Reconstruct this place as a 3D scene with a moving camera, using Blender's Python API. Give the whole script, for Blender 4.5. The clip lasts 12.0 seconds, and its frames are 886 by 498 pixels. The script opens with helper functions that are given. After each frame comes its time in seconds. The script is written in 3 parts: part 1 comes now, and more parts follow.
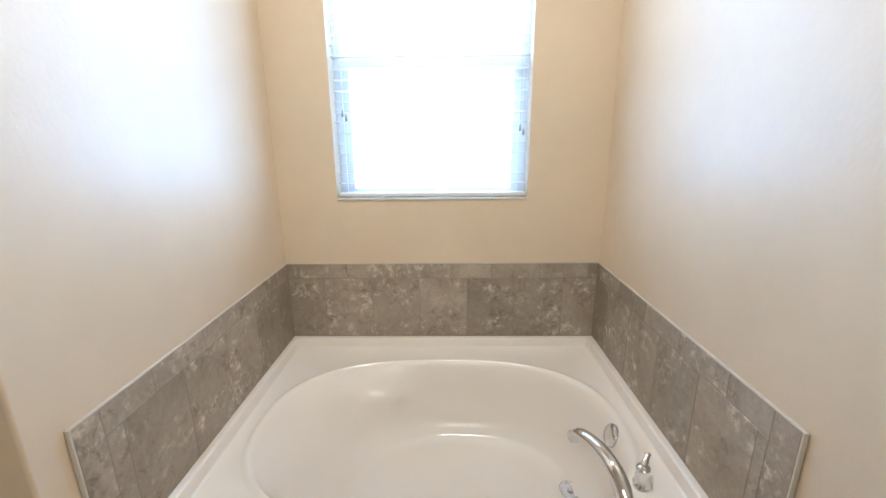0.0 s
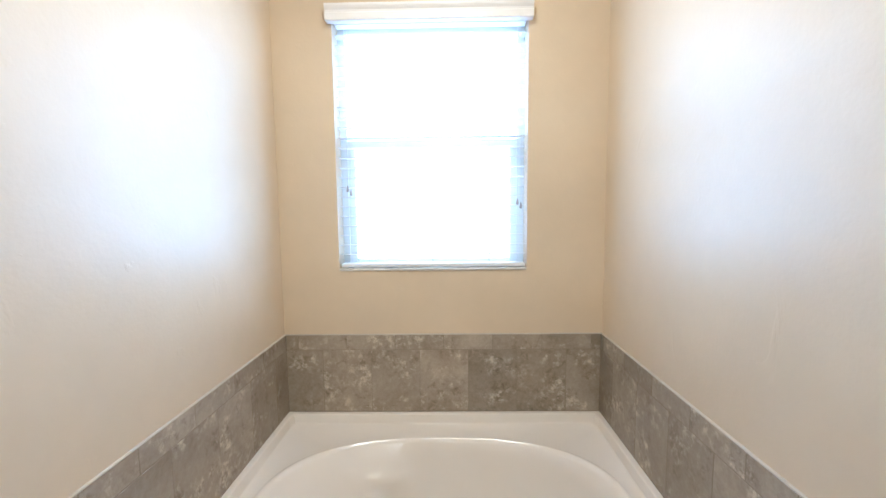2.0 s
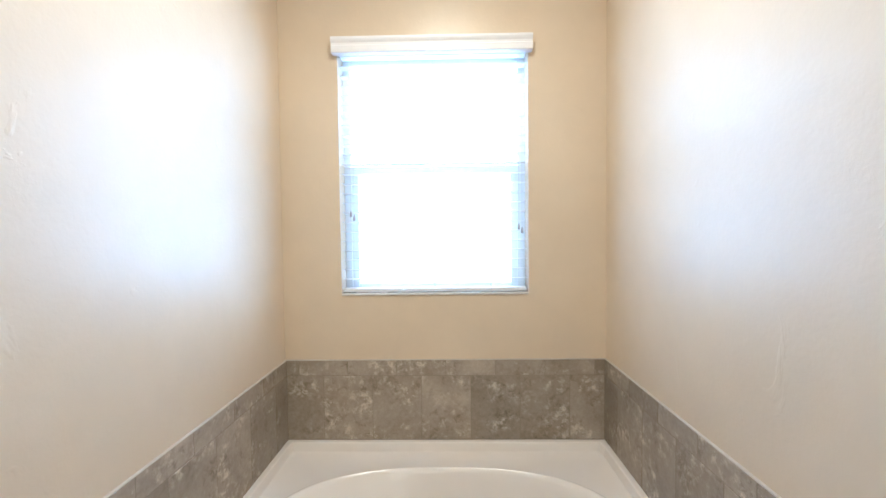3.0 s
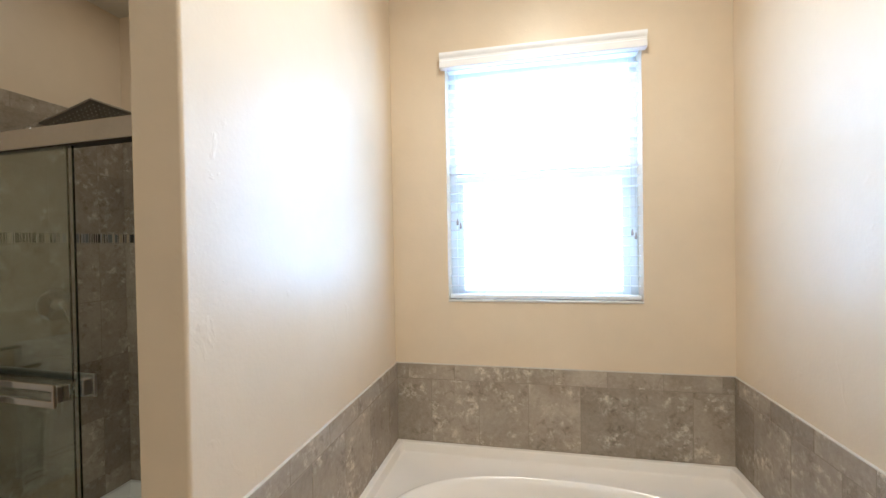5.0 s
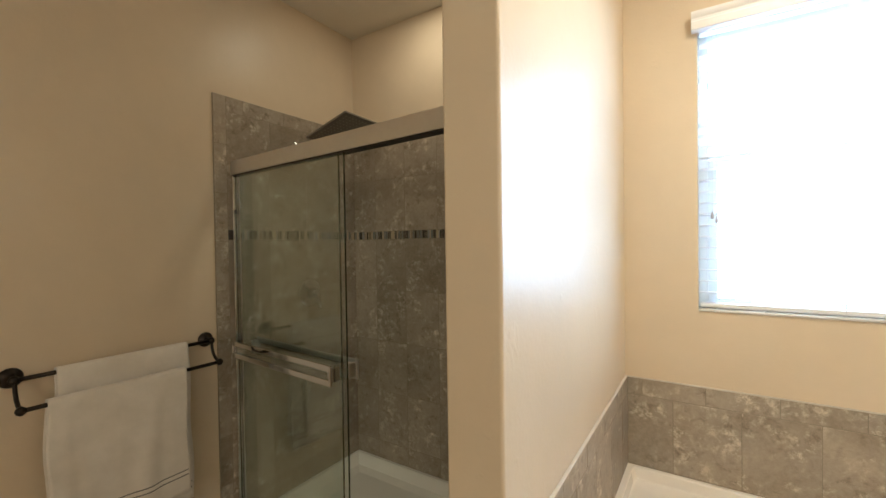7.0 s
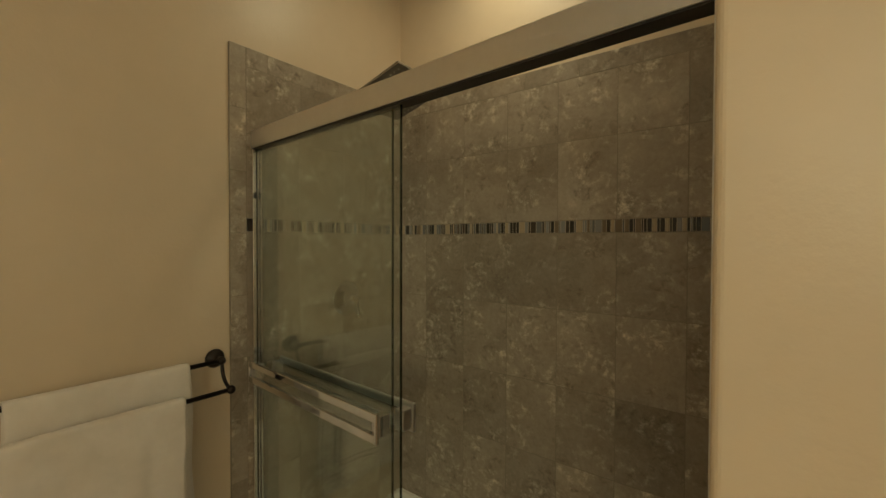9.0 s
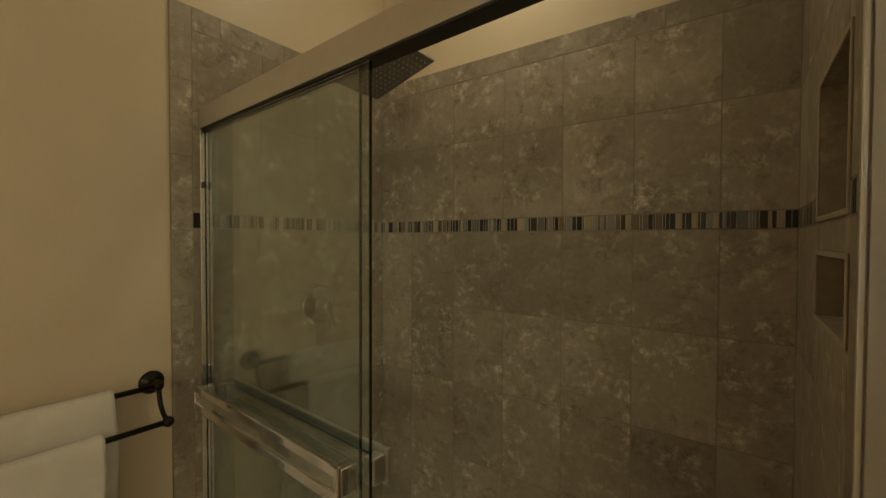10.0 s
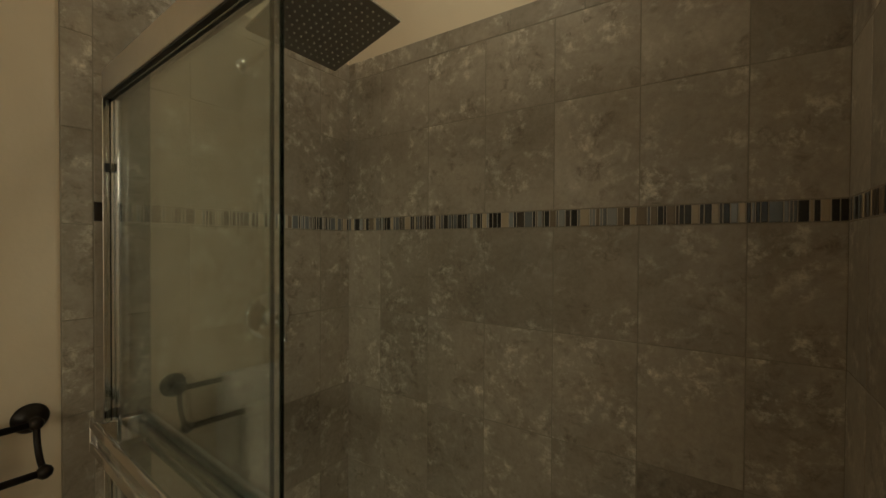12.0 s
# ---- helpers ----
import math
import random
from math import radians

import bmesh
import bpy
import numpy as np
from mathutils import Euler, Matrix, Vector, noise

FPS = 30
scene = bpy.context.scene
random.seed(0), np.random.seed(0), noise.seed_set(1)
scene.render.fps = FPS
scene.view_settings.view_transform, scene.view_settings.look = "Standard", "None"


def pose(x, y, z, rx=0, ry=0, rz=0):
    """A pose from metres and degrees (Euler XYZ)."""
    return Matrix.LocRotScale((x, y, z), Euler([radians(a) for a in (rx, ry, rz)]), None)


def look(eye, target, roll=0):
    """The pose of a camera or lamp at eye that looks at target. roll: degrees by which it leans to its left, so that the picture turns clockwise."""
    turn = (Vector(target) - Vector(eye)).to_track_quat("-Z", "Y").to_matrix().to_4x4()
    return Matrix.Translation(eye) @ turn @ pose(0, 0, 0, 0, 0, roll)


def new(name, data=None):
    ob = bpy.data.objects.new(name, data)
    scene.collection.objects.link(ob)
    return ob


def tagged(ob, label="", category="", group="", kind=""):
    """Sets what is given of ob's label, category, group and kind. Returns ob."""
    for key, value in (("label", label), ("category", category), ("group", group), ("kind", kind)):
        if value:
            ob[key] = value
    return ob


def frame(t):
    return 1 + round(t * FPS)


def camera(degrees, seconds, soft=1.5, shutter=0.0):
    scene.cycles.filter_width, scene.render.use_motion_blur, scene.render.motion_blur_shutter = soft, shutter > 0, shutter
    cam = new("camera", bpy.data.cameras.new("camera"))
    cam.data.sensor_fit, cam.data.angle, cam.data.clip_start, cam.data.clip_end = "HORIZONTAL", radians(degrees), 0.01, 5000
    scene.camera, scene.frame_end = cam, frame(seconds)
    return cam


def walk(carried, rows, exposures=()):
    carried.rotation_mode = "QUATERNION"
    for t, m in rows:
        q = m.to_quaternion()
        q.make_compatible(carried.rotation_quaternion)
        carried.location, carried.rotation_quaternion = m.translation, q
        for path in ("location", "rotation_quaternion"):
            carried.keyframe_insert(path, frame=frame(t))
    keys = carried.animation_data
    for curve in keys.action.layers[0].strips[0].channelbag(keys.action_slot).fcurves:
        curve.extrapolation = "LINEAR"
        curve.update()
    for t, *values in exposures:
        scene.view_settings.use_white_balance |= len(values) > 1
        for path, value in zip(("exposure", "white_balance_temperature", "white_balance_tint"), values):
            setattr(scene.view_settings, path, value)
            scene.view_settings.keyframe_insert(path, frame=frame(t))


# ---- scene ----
cam = camera(94.1, 12.0)
PATH = [
    (0, (0.058, -0.129, 1.522), (0.025, 1.803, 1.008), -0.5),
    (1.5, (0.062, -0.14, 1.529), (0.025, 1.84, 1.248), -0.6),
    (2.5, (0.057, -0.15, 1.533), (0.022, 1.847, 1.423), -0.6),
    (4.5, (-0.008, -0.177, 1.531), (-0.238, 1.81, 1.498), -1.0),
    (5, (-0.082, -0.189, 1.53), (-0.493, 1.769, 1.507), -1.0),
    (5.5, (-0.171, -0.195, 1.53), (-0.82, 1.697, 1.517), -1.0),
    (6, (-0.261, -0.194, 1.533), (-1.13, 1.607, 1.521), -0.9),
    (6.5, (-0.353, -0.188, 1.537), (-1.354, 1.543, 1.518), -0.9),
    (7, (-0.446, -0.18, 1.54), (-1.532, 1.499, 1.512), -0.8),
    (7.5, (-0.548, -0.125, 1.544), (-1.705, 1.506, 1.504), -0.9),
    (9.5, (-0.957, 0.253, 1.529), (-2.167, 1.845, 1.496), 0.2),
    (10, (-1.014, 0.36, 1.533), (-2.19, 1.978, 1.492), 0.2),
    (10.5, (-1.063, 0.452, 1.528), (-2.219, 2.084, 1.49), 0.3),
    (11, (-1.086, 0.519, 1.524), (-2.231, 2.159, 1.491), 0.3),
    (11.5, (-1.107, 0.560, 1.522), (-2.24, 2.216, 1.489), 0.3),
    (12, (-1.112, 0.602, 1.517), (-2.247, 2.254, 1.491), 0.3),
]
EXPOSURES = [(0.0, -0.12, 4950, 11), (2.5, -0.14, 4900, 11), (5.5, -0.12, 5150, 11), (7.5, -0.05, 5800, 8), (9.5, -0.24, 6350, 0), (12.0, -0.44, 5650, 2)]
walk(cam, [(t, look(eye, target, roll)) for t, eye, target, roll in PATH], EXPOSURES)

# ---- world and light ----
world = bpy.data.worlds.new("sky")
scene.world = world
world.use_nodes = True
wn = world.node_tree.nodes
sky = wn.new("ShaderNodeTexSky")
sky.sky_type, sky.sun_disc = "NISHITA", False
sky.sun_elevation, sky.sun_rotation = radians(50), radians(160)
wn["Background"].inputs["Strength"].default_value = 0.12
world.node_tree.links.new(sky.outputs["Color"], wn["Background"].inputs["Color"])


def lamp(name, kind, m, energy, color, **more):
    data = bpy.data.lights.new(name, kind)
    data.energy, data.color = energy, color
    for key, value in more.items():
        if key == "size":
            data.shape, data.size, data.size_y = "RECTANGLE", value[0], value[1]
        if key == "angle":
            data.angle = value
    ob = new(name, data)
    ob.matrix_world = m
    return ob


lamp("sun", "SUN", look((0, 0, 10), (1.2, -3.4, 6.0)), 3.0, (1, 0.95, 0.88), angle=radians(0.5))
lamp("window_daylight", "AREA", look((-0.027, 2.14, 1.86), (-0.027, 0, 1.72)), 52, (0.58, 0.80, 1.0), size=(1.1, 1.4))
WARM = (1.0, 0.83, 0.54)
# added unseen panel at the south wall, warm fill for the whole room
lamp("vanity_light", "AREA", look((-0.1, -2.35, 1.95), (-0.4, 1.0, 1.3)), 29, (1.0, 0.85, 0.55), size=(1.3, 0.9))
lamp("recessed_light_tub", "AREA", look((0.02, 0.85, 2.918), (0.02, 0.95, 0)), 23, WARM, size=(0.14, 0.14))
lamp("recessed_light_shower", "AREA", look((-1.75, 1.5, 2.918), (-1.75, 1.5, 0)), 3.6, WARM, size=(0.24, 0.24))


# ---- materials ----
def material(name, rough=0.5, metal=0.0, color=(0.5, 0.5, 0.5), spec=0.5):
    m = bpy.data.materials.new(name)
    m.use_nodes = True
    b = m.node_tree.nodes["Principled BSDF"]
    b.inputs["Roughness"].default_value, b.inputs["Metallic"].default_value = rough, metal
    b.inputs["Base Color"].default_value = (*color, 1)
    b.inputs["Specular IOR Level"].default_value = spec
    return m, m.node_tree.nodes, m.node_tree.links, b


def noise_node(n, l, vec, scale, detail=4.0, rough=0.6, distort=0.0):
    x = n.new("ShaderNodeTexNoise")
    x.inputs["Scale"].default_value, x.inputs["Detail"].default_value = scale, detail
    x.inputs["Roughness"].default_value, x.inputs["Distortion"].default_value = rough, distort
    l.new(vec, x.inputs["Vector"])
    return x.outputs["Fac"]


def ramp(n, l, fac, stops):
    r = n.new("ShaderNodeValToRGB")
    e = r.color_ramp.elements
    while len(e) < len(stops):
        e.new(0.5)
    for k, (p, c) in enumerate(stops):
        e[k].position, e[k].color = p, (*c, 1) if len(c) == 3 else c
    l.new(fac, r.inputs["Fac"])
    return r.outputs["Color"]


def mix(n, l, fac, a, b, kind="MIX"):
    x = n.new("ShaderNodeMix")
    x.data_type, x.blend_type = "RGBA", kind
    for sock, v in ((0, fac), (6, a), (7, b)):
        if isinstance(v, (int, float)):
            x.inputs[sock].default_value = v
        elif isinstance(v, tuple):
            x.inputs[sock].default_value = (*v, 1)
        else:
            l.new(v, x.inputs[sock])
    return x.outputs[2]


def bump(n, l, b, height, strength, dist=0.002):
    x = n.new("ShaderNodeBump")
    x.inputs["Strength"].default_value, x.inputs["Distance"].default_value = strength, dist
    l.new(height, x.inputs["Height"])
    l.new(x.outputs["Normal"], b.inputs["Normal"])


def coords(n, kind="Object"):
    return n.new("ShaderNodeTexCoord").outputs[kind]


def paint_mat(name, color, rough, peel=0.5):
    """Rolled paint on orange-peel plaster."""
    m, n, l, b = material(name, rough, 0, color)
    v = coords(n)
    big = noise_node(n, l, v, 1.7, 3)
    small = noise_node(n, l, v, 23, 4)
    dark = tuple(c * 0.93 for c in color)
    light = tuple(min(1, c * 1.04) for c in color)
    c = ramp(n, l, big, [(0.3, dark), (0.7, light)])
    c = mix(n, l, 0.12, c, ramp(n, l, small, [(0.35, dark), (0.65, light)]))
    l.new(c, b.inputs["Base Color"])
    r = n.new("ShaderNodeMapRange")
    r.inputs["To Min"].default_value, r.inputs["To Max"].default_value = rough - 0.04, rough + 0.05
    l.new(small, r.inputs["Value"])
    l.new(r.outputs[0], b.inputs["Roughness"])
    pe = noise_node(n, l, v, 75, 3, 0.55)
    pat = noise_node(n, l, v, 6, 2)
    h = n.new("ShaderNodeMath")
    h.operation = "MULTIPLY_ADD"
    l.new(pat, h.inputs[0])
    h.inputs[1].default_value = 2.5
    l.new(pe, h.inputs[2])
    # a few raised trowel ridges left in the plaster
    ridge = ramp(n, l, noise_node(n, l, v, 5.5, 4, 0.6, 1.2), [(0.66, (0, 0, 0)), (0.74, (1, 1, 1))])
    g = n.new("ShaderNodeMath")
    g.operation = "MULTIPLY_ADD"
    l.new(ridge, g.inputs[0])
    g.inputs[1].default_value = 1.6
    l.new(h.outputs[0], g.inputs[2])
    bump(n, l, b, g.outputs[0], peel, 0.0022)
    return m


def stone_tile_mat(name, tone=1.0):
    """Grey-brown ceramic printed like travertine: clouds, pale flecks and dark pits, different on every tile."""
    m, n, l, b = material(name, 0.42)
    info = n.new("ShaderNodeObjectInfo")
    off = n.new("ShaderNodeVectorMath")
    off.operation = "SCALE"
    off.inputs[0].default_value = (37.0, 11.0, 53.0)
    l.new(info.outputs["Random"], off.inputs["Scale"])
    add = n.new("ShaderNodeVectorMath")
    l.new(coords(n), add.inputs[0])
    l.new(off.outputs[0], add.inputs[1])
    v = add.outputs[0]
    t = lambda *c: tuple(x * tone for x in c)
    cloud = ramp(n, l, noise_node(n, l, v, 4.0, 7, 0.66, 0.5), [(0.30, t(0.22, 0.178, 0.132)), (0.5, t(0.31, 0.258, 0.20)), (0.70, t(0.40, 0.342, 0.274))])
    mottle = ramp(n, l, noise_node(n, l, v, 55, 6, 0.7, 0.4), [(0.30, t(0.16, 0.13, 0.10)), (0.70, t(0.42, 0.37, 0.30))])
    cloud = mix(n, l, 0.30, cloud, mottle)
    fleck = ramp(n, l, noise_node(n, l, v, 30, 9, 0.72, 0.1), [(0.49, (0, 0, 0)), (0.63, (1, 1, 1))])
    zone = ramp(n, l, noise_node(n, l, v, 7.5, 5, 0.62, 0.3), [(0.48, (0, 0, 0)), (0.66, (1, 1, 1))])
    fz = mix(n, l, 1.0, fleck, zone, "MULTIPLY")
    c = mix(n, l, fz, cloud, t(0.66, 0.59, 0.485))
    pz = ramp(n, l, noise_node(n, l, v, 7.5, 3, 0.5, 1.5), [(0.50, (0, 0, 0)), (0.63, (1, 1, 1))])
    pit = ramp(n, l, noise_node(n, l, v, 34, 7, 0.72, 0.6), [(0.46, (0, 0, 0)), (0.66, (0.75, 0.75, 0.75))])
    c = mix(n, l, mix(n, l, 1.0, pit, pz, "MULTIPLY"), c, t(0.12, 0.092, 0.066))
    var = n.new("ShaderNodeMapRange")
    var.inputs["To Min"].default_value, var.inputs["To Max"].default_value = 0.84, 1.16
    l.new(info.outputs["Random"], var.inputs["Value"])
    hs = n.new("ShaderNodeHueSaturation")
    l.new(var.outputs[0], hs.inputs["Value"])
    l.new(c, hs.inputs["Color"])
    l.new(hs.outputs[0], b.inputs["Base Color"])
    relief = mix(n, l, 0.35, noise_node(n, l, v, 12, 6, 0.62, 0.3), fz)
    bump(n, l, b, relief, 0.26, 0.004)
    return m


def plain_mat(name, color, rough=0.4, metal=0.0, var=0.06, scale=30, strength=0.05, spec=0.5):
    m, n, l, b = material(name, rough, metal, color, spec)
    v = coords(n)
    f = noise_node(n, l, v, scale, 4)
    g = noise_node(n, l, v, scale * 0.12, 3)
    a = tuple(x * (1 - var) for x in color)
    z = tuple(min(1, x * (1 + var)) for x in color)
    l.new(mix(n, l, 0.5, ramp(n, l, f, [(0.3, a), (0.7, z)]), ramp(n, l, g, [(0.3, a), (0.7, z)])), b.inputs["Base Color"])
    r = n.new("ShaderNodeMapRange")
    r.inputs["To Min"].default_value, r.inputs["To Max"].default_value = max(0.02, rough * 0.8), rough * 1.25
    l.new(g, r.inputs["Value"])
    l.new(r.outputs[0], b.inputs["Roughness"])
    if strength:
        bump(n, l, b, f, strength, 0.001)
    return m


def glass_mat(name, tint):
    m, n, l, b = material(name, 0.0, 0, tint)
    b.inputs["Transmission Weight"].default_value, b.inputs["IOR"].default_value = 1.0, 1.5
    return m


def towel_mat(name):
    m, n, l, b = material(name, 0.95, 0, (0.78, 0.74, 0.68), 0.1)
    v = coords(n)
    f = noise_node(n, l, v, 420, 2)
    g = noise_node(n, l, v, 9, 4)
    l.new(ramp(n, l, g, [(0.3, (0.74, 0.68, 0.61)), (0.7, (0.85, 0.785, 0.715))]), b.inputs["Base Color"])
    b.inputs["Sheen Weight"].default_value = 0.3
    bump(n, l, b, f, 0.5, 0.002)
    return m


def mosaic_mat(name):
    """Glass and stone sticks in mixed colours."""
    m, n, l, b = material(name, 0.28)
    info = n.new("ShaderNodeObjectInfo")
    cols = [(0.0, (0.010, 0.008, 0.007)), (0.26, (0.46, 0.36, 0.24)), (0.42, (0.155, 0.16, 0.165)), (0.58, (0.05, 0.035, 0.025)),
            (0.70, (0.28, 0.28, 0.275)), (0.80, (0.20, 0.15, 0.10)), (0.91, (0.014, 0.012, 0.011))]
    r = n.new("ShaderNodeValToRGB")
    r.color_ramp.interpolation = "CONSTANT"
    e = r.color_ramp.elements
    while len(e) < len(cols):
        e.new(0.5)
    for k, (p, c) in enumerate(cols):
        e[k].position, e[k].color = p, (*c, 1)
    l.new(info.outputs["Random"], r.inputs["Fac"])
    f = noise_node(n, l, coords(n), 160, 3)
    l.new(mix(n, l, 0.10, r.outputs["Color"], ramp(n, l, f, [(0.3, (0.05, 0.04, 0.03)), (0.7, (0.3, 0.27, 0.23))])), b.inputs["Base Color"])
    return m


PAINT = paint_mat("beige wall paint", (0.71, 0.588, 0.435), 0.37, 0.22)
CEIL = paint_mat("ceiling paint", (0.76, 0.70, 0.60), 0.8, 0.3)
TILE = stone_tile_mat("stone-look tile", 1.08)
MOSAIC = mosaic_mat("mosaic sticks")
MOSAIC_DARK = plain_mat("dark mosaic stick", (0.03, 0.02, 0.015), 0.2)
GROUT = plain_mat("taupe grout", (0.28, 0.24, 0.188), 0.85, 0, 0.12, 60, 0.2)
PALE_GROUT = plain_mat("pale band grout", (0.52, 0.45, 0.37), 0.8, 0, 0.1, 60, 0.1)
CAULK = plain_mat("white caulk", (0.60, 0.55, 0.48), 0.5, 0, 0.08, 40, 0.1)
PENCIL = plain_mat("beige pencil trim", (0.42, 0.36, 0.28), 0.4, 0, 0.1, 40, 0.1)
ACRYLIC = plain_mat("white tub acrylic", (0.85, 0.79, 0.73), 0.14, 0, 0.02, 6, 0.02)
PAN = plain_mat("shower pan acrylic", (0.78, 0.76, 0.71), 0.3, 0, 0.03, 8, 0.03)
CHROME = plain_mat("chrome", (0.74, 0.74, 0.75), 0.07, 1.0, 0.03, 12, 0)
ALU = plain_mat("brushed aluminium", (0.72, 0.71, 0.70), 0.34, 1.0, 0.05, 40, 0.05)
GASKET_SHADE = plain_mat("dark gasket and drain shade", (0.02, 0.019, 0.018), 0.5)
STEEL = plain_mat("dark brushed steel", (0.30, 0.285, 0.265), 0.35, 1.0, 0.10, 30, 0.05)
NUB = plain_mat("grey rubber nozzle", (0.5, 0.48, 0.45), 0.6)
BRONZE = plain_mat("oil-rubbed bronze", (0.022, 0.016, 0.013), 0.38, 0.6, 0.4, 50, 0.15)
VINYL = plain_mat("white vinyl", (0.82, 0.87, 0.89), 0.35, 0, 0.02, 15, 0.02)
SLAT = plain_mat("white blind slat", (0.79, 0.80, 0.82), 0.4, 0, 0.03, 25, 0.05)
BLIND = plain_mat("white faux wood", (0.86, 0.85, 0.87), 0.4, 0, 0.03, 25, 0.05)
CORD = plain_mat("white cord", (0.7, 0.7, 0.7), 0.8)
TASSEL = plain_mat("grey plastic tassel", (0.42, 0.40, 0.38), 0.5)
SILL = plain_mat("pale marble sill", (0.66, 0.64, 0.62), 0.25, 0, 0.1, 14, 0.02)
TOWEL = towel_mat("white terry towel")
STRIPE = plain_mat("grey woven stripe", (0.22, 0.21, 0.21), 0.9, 0, 0.1, 200, 0.2)
FLOORT = stone_tile_mat("floor tile", 1.25)
GRASS = plain_mat("lawn", (0.07, 0.11, 0.04), 0.9, 0, 0.4, 3, 0.3)
GLASS = glass_mat("clear shower glass", (0.90, 0.95, 0.92))
EDGE = glass_mat("green glass edge", (0.30, 0.44, 0.38))
PANE = glass_mat("window glass", (1, 1, 1))
CLEAR = glass_mat("clear acrylic", (0.97, 0.98, 0.98))


# ---- mesh helpers ----
def box_bm(bm, x0, x1, y0, y1, z0, z1, bevel=0.0, seg=2):
    r = bmesh.ops.create_cube(bm, size=1)
    bmesh.ops.scale(bm, vec=(x1 - x0, y1 - y0, z1 - z0), verts=r["verts"])
    bmesh.ops.translate(bm, vec=((x0 + x1) / 2, (y0 + y1) / 2, (z0 + z1) / 2), verts=r["verts"])
    if bevel:
        edges = list({e for v in r["verts"] for e in v.link_edges})
        bmesh.ops.bevel(bm, geom=edges, offset=bevel, segments=seg, profile=0.5, affect="EDGES")
    return bm


def box(*a, **k):
    return box_bm(bmesh.new(), *a, **k)


def tube_bm(bm, pts, radius, sides=14, cap=True):
    """A tube along points; radius is one number or one for each point."""
    pts = [Vector(p) for p in pts]
    rad = radius if isinstance(radius, (list, tuple)) else [radius] * len(pts)
    rings, up = [], None
    for i, p in enumerate(pts):
        d = (pts[min(i + 1, len(pts) - 1)] - pts[max(i - 1, 0)]).normalized()
        if up is None:
            up = d.orthogonal().normalized()
        up = (up - d * up.dot(d)).normalized()
        side = d.cross(up)
        rings.append([bm.verts.new(p + rad[i] * (math.cos(a) * up + math.sin(a) * side)) for a in (2 * math.pi * k / sides for k in range(sides))])
    for a, b in zip(rings, rings[1:]):
        for k in range(sides):
            bm.faces.new((a[k], a[(k + 1) % sides], b[(k + 1) % sides], b[k])).smooth = True
    if cap:
        bm.faces.new(rings[0][::-1])
        bm.faces.new(rings[-1])
    return bm


def tube(pts, radius, sides=14):
    return tube_bm(bmesh.new(), pts, radius, sides)


def arc(points, steps=8):
    """A smooth line through the given points (Catmull-Rom)."""
    p = [Vector(q) for q in points]
    p = [2 * p[0] - p[1]] + p + [2 * p[-1] - p[-2]]
    out = []
    for i in range(1, len(p) - 2):
        for k in range(steps):
            t = k / steps
            out.append(0.5 * (2 * p[i] + (p[i + 1] - p[i - 1]) * t + (2 * p[i - 1] - 5 * p[i] + 4 * p[i + 1] - p[i + 2]) * t * t
                              + (3 * p[i] - p[i - 1] - 3 * p[i + 1] + p[i + 2]) * t ** 3))
    return out + [p[-2]]


def turned(profile, sides=32, m=None):
    """A solid of revolution about z from (radius, height) pairs, at the pose m."""
    bm = bmesh.new()
    rings = [[bm.verts.new((r * math.cos(a), r * math.sin(a), h)) for a in (2 * math.pi * k / sides for k in range(sides))] for r, h in profile]
    for a, b in zip(rings, rings[1:]):
        for k in range(sides):
            bm.faces.new((a[k], a[(k + 1) % sides], b[(k + 1) % sides], b[k])).smooth = True
    bm.faces.new(rings[0][::-1])
    bm.faces.new(rings[-1])
    if m is not None:
        bmesh.ops.transform(bm, matrix=m, verts=bm.verts)
    return bm


def made(name, bm, mat):
    bmesh.ops.recalc_face_normals(bm, faces=bm.faces)
    me = bpy.data.meshes.new(name)
    bm.to_mesh(me)
    bm.free()
    me.materials.append(mat)
    return new(name, me)


def part(name, bm, mat, parent, label=""):
    ob = made(name, bm, mat)
    ob.parent = parent
    if label:
        ob["label"] = label
    return ob


def thing(name, x, y, z, label, category, group=""):
    """An empty at the thing's base; its parts are built in world places and hung under it."""
    ob = new(name)
    ob.location = (x, y, z)
    return tagged(ob, label, category, group)


def settle(ob):
    """Parts were built at world places: keep them there under their thing."""
    bpy.context.view_layer.update()
    inv = ob.matrix_world.inverted()
    for c in ob.children:
        c.matrix_parent_inverse = inv
    return ob


def structure(name, bm, mat, label, category):
    return tagged(made(name, bm, mat), label, category, kind="structure")


# ---- the plan ----
WALL_Y = 1.862        # painted face of the window wall
ALC_L, ALC_R = -0.775, 0.809   # painted faces of the tub alcove
PART_L, PART_END = -0.880, 0.53   # shower face and free end of the partition
LEFT_X = -2.48        # painted face of the towel wall
TOP = 2.925           # ceiling
BACK_Y = -2.4
WIN = (-0.487, 0.432, 1.238, 2.43)
TUB_TOP, TILE_TOP, SHOWER_TOP = 0.52, 0.918, 2.29
TH = 0.010            # tile thickness with its bed

floor = structure("floor", box(LEFT_X - 0.2, ALC_R + 0.2, BACK_Y - 0.2, WALL_Y + 0.2, -0.12, 0.0), GROUT, "beige tiled bathroom floor with taupe grout", "floor")
structure("ceiling", box(LEFT_X - 0.2, ALC_R + 0.2, BACK_Y - 0.2, WALL_Y + 0.2, TOP, TOP + 0.12), CEIL, "plain off-white painted ceiling", "ceiling")

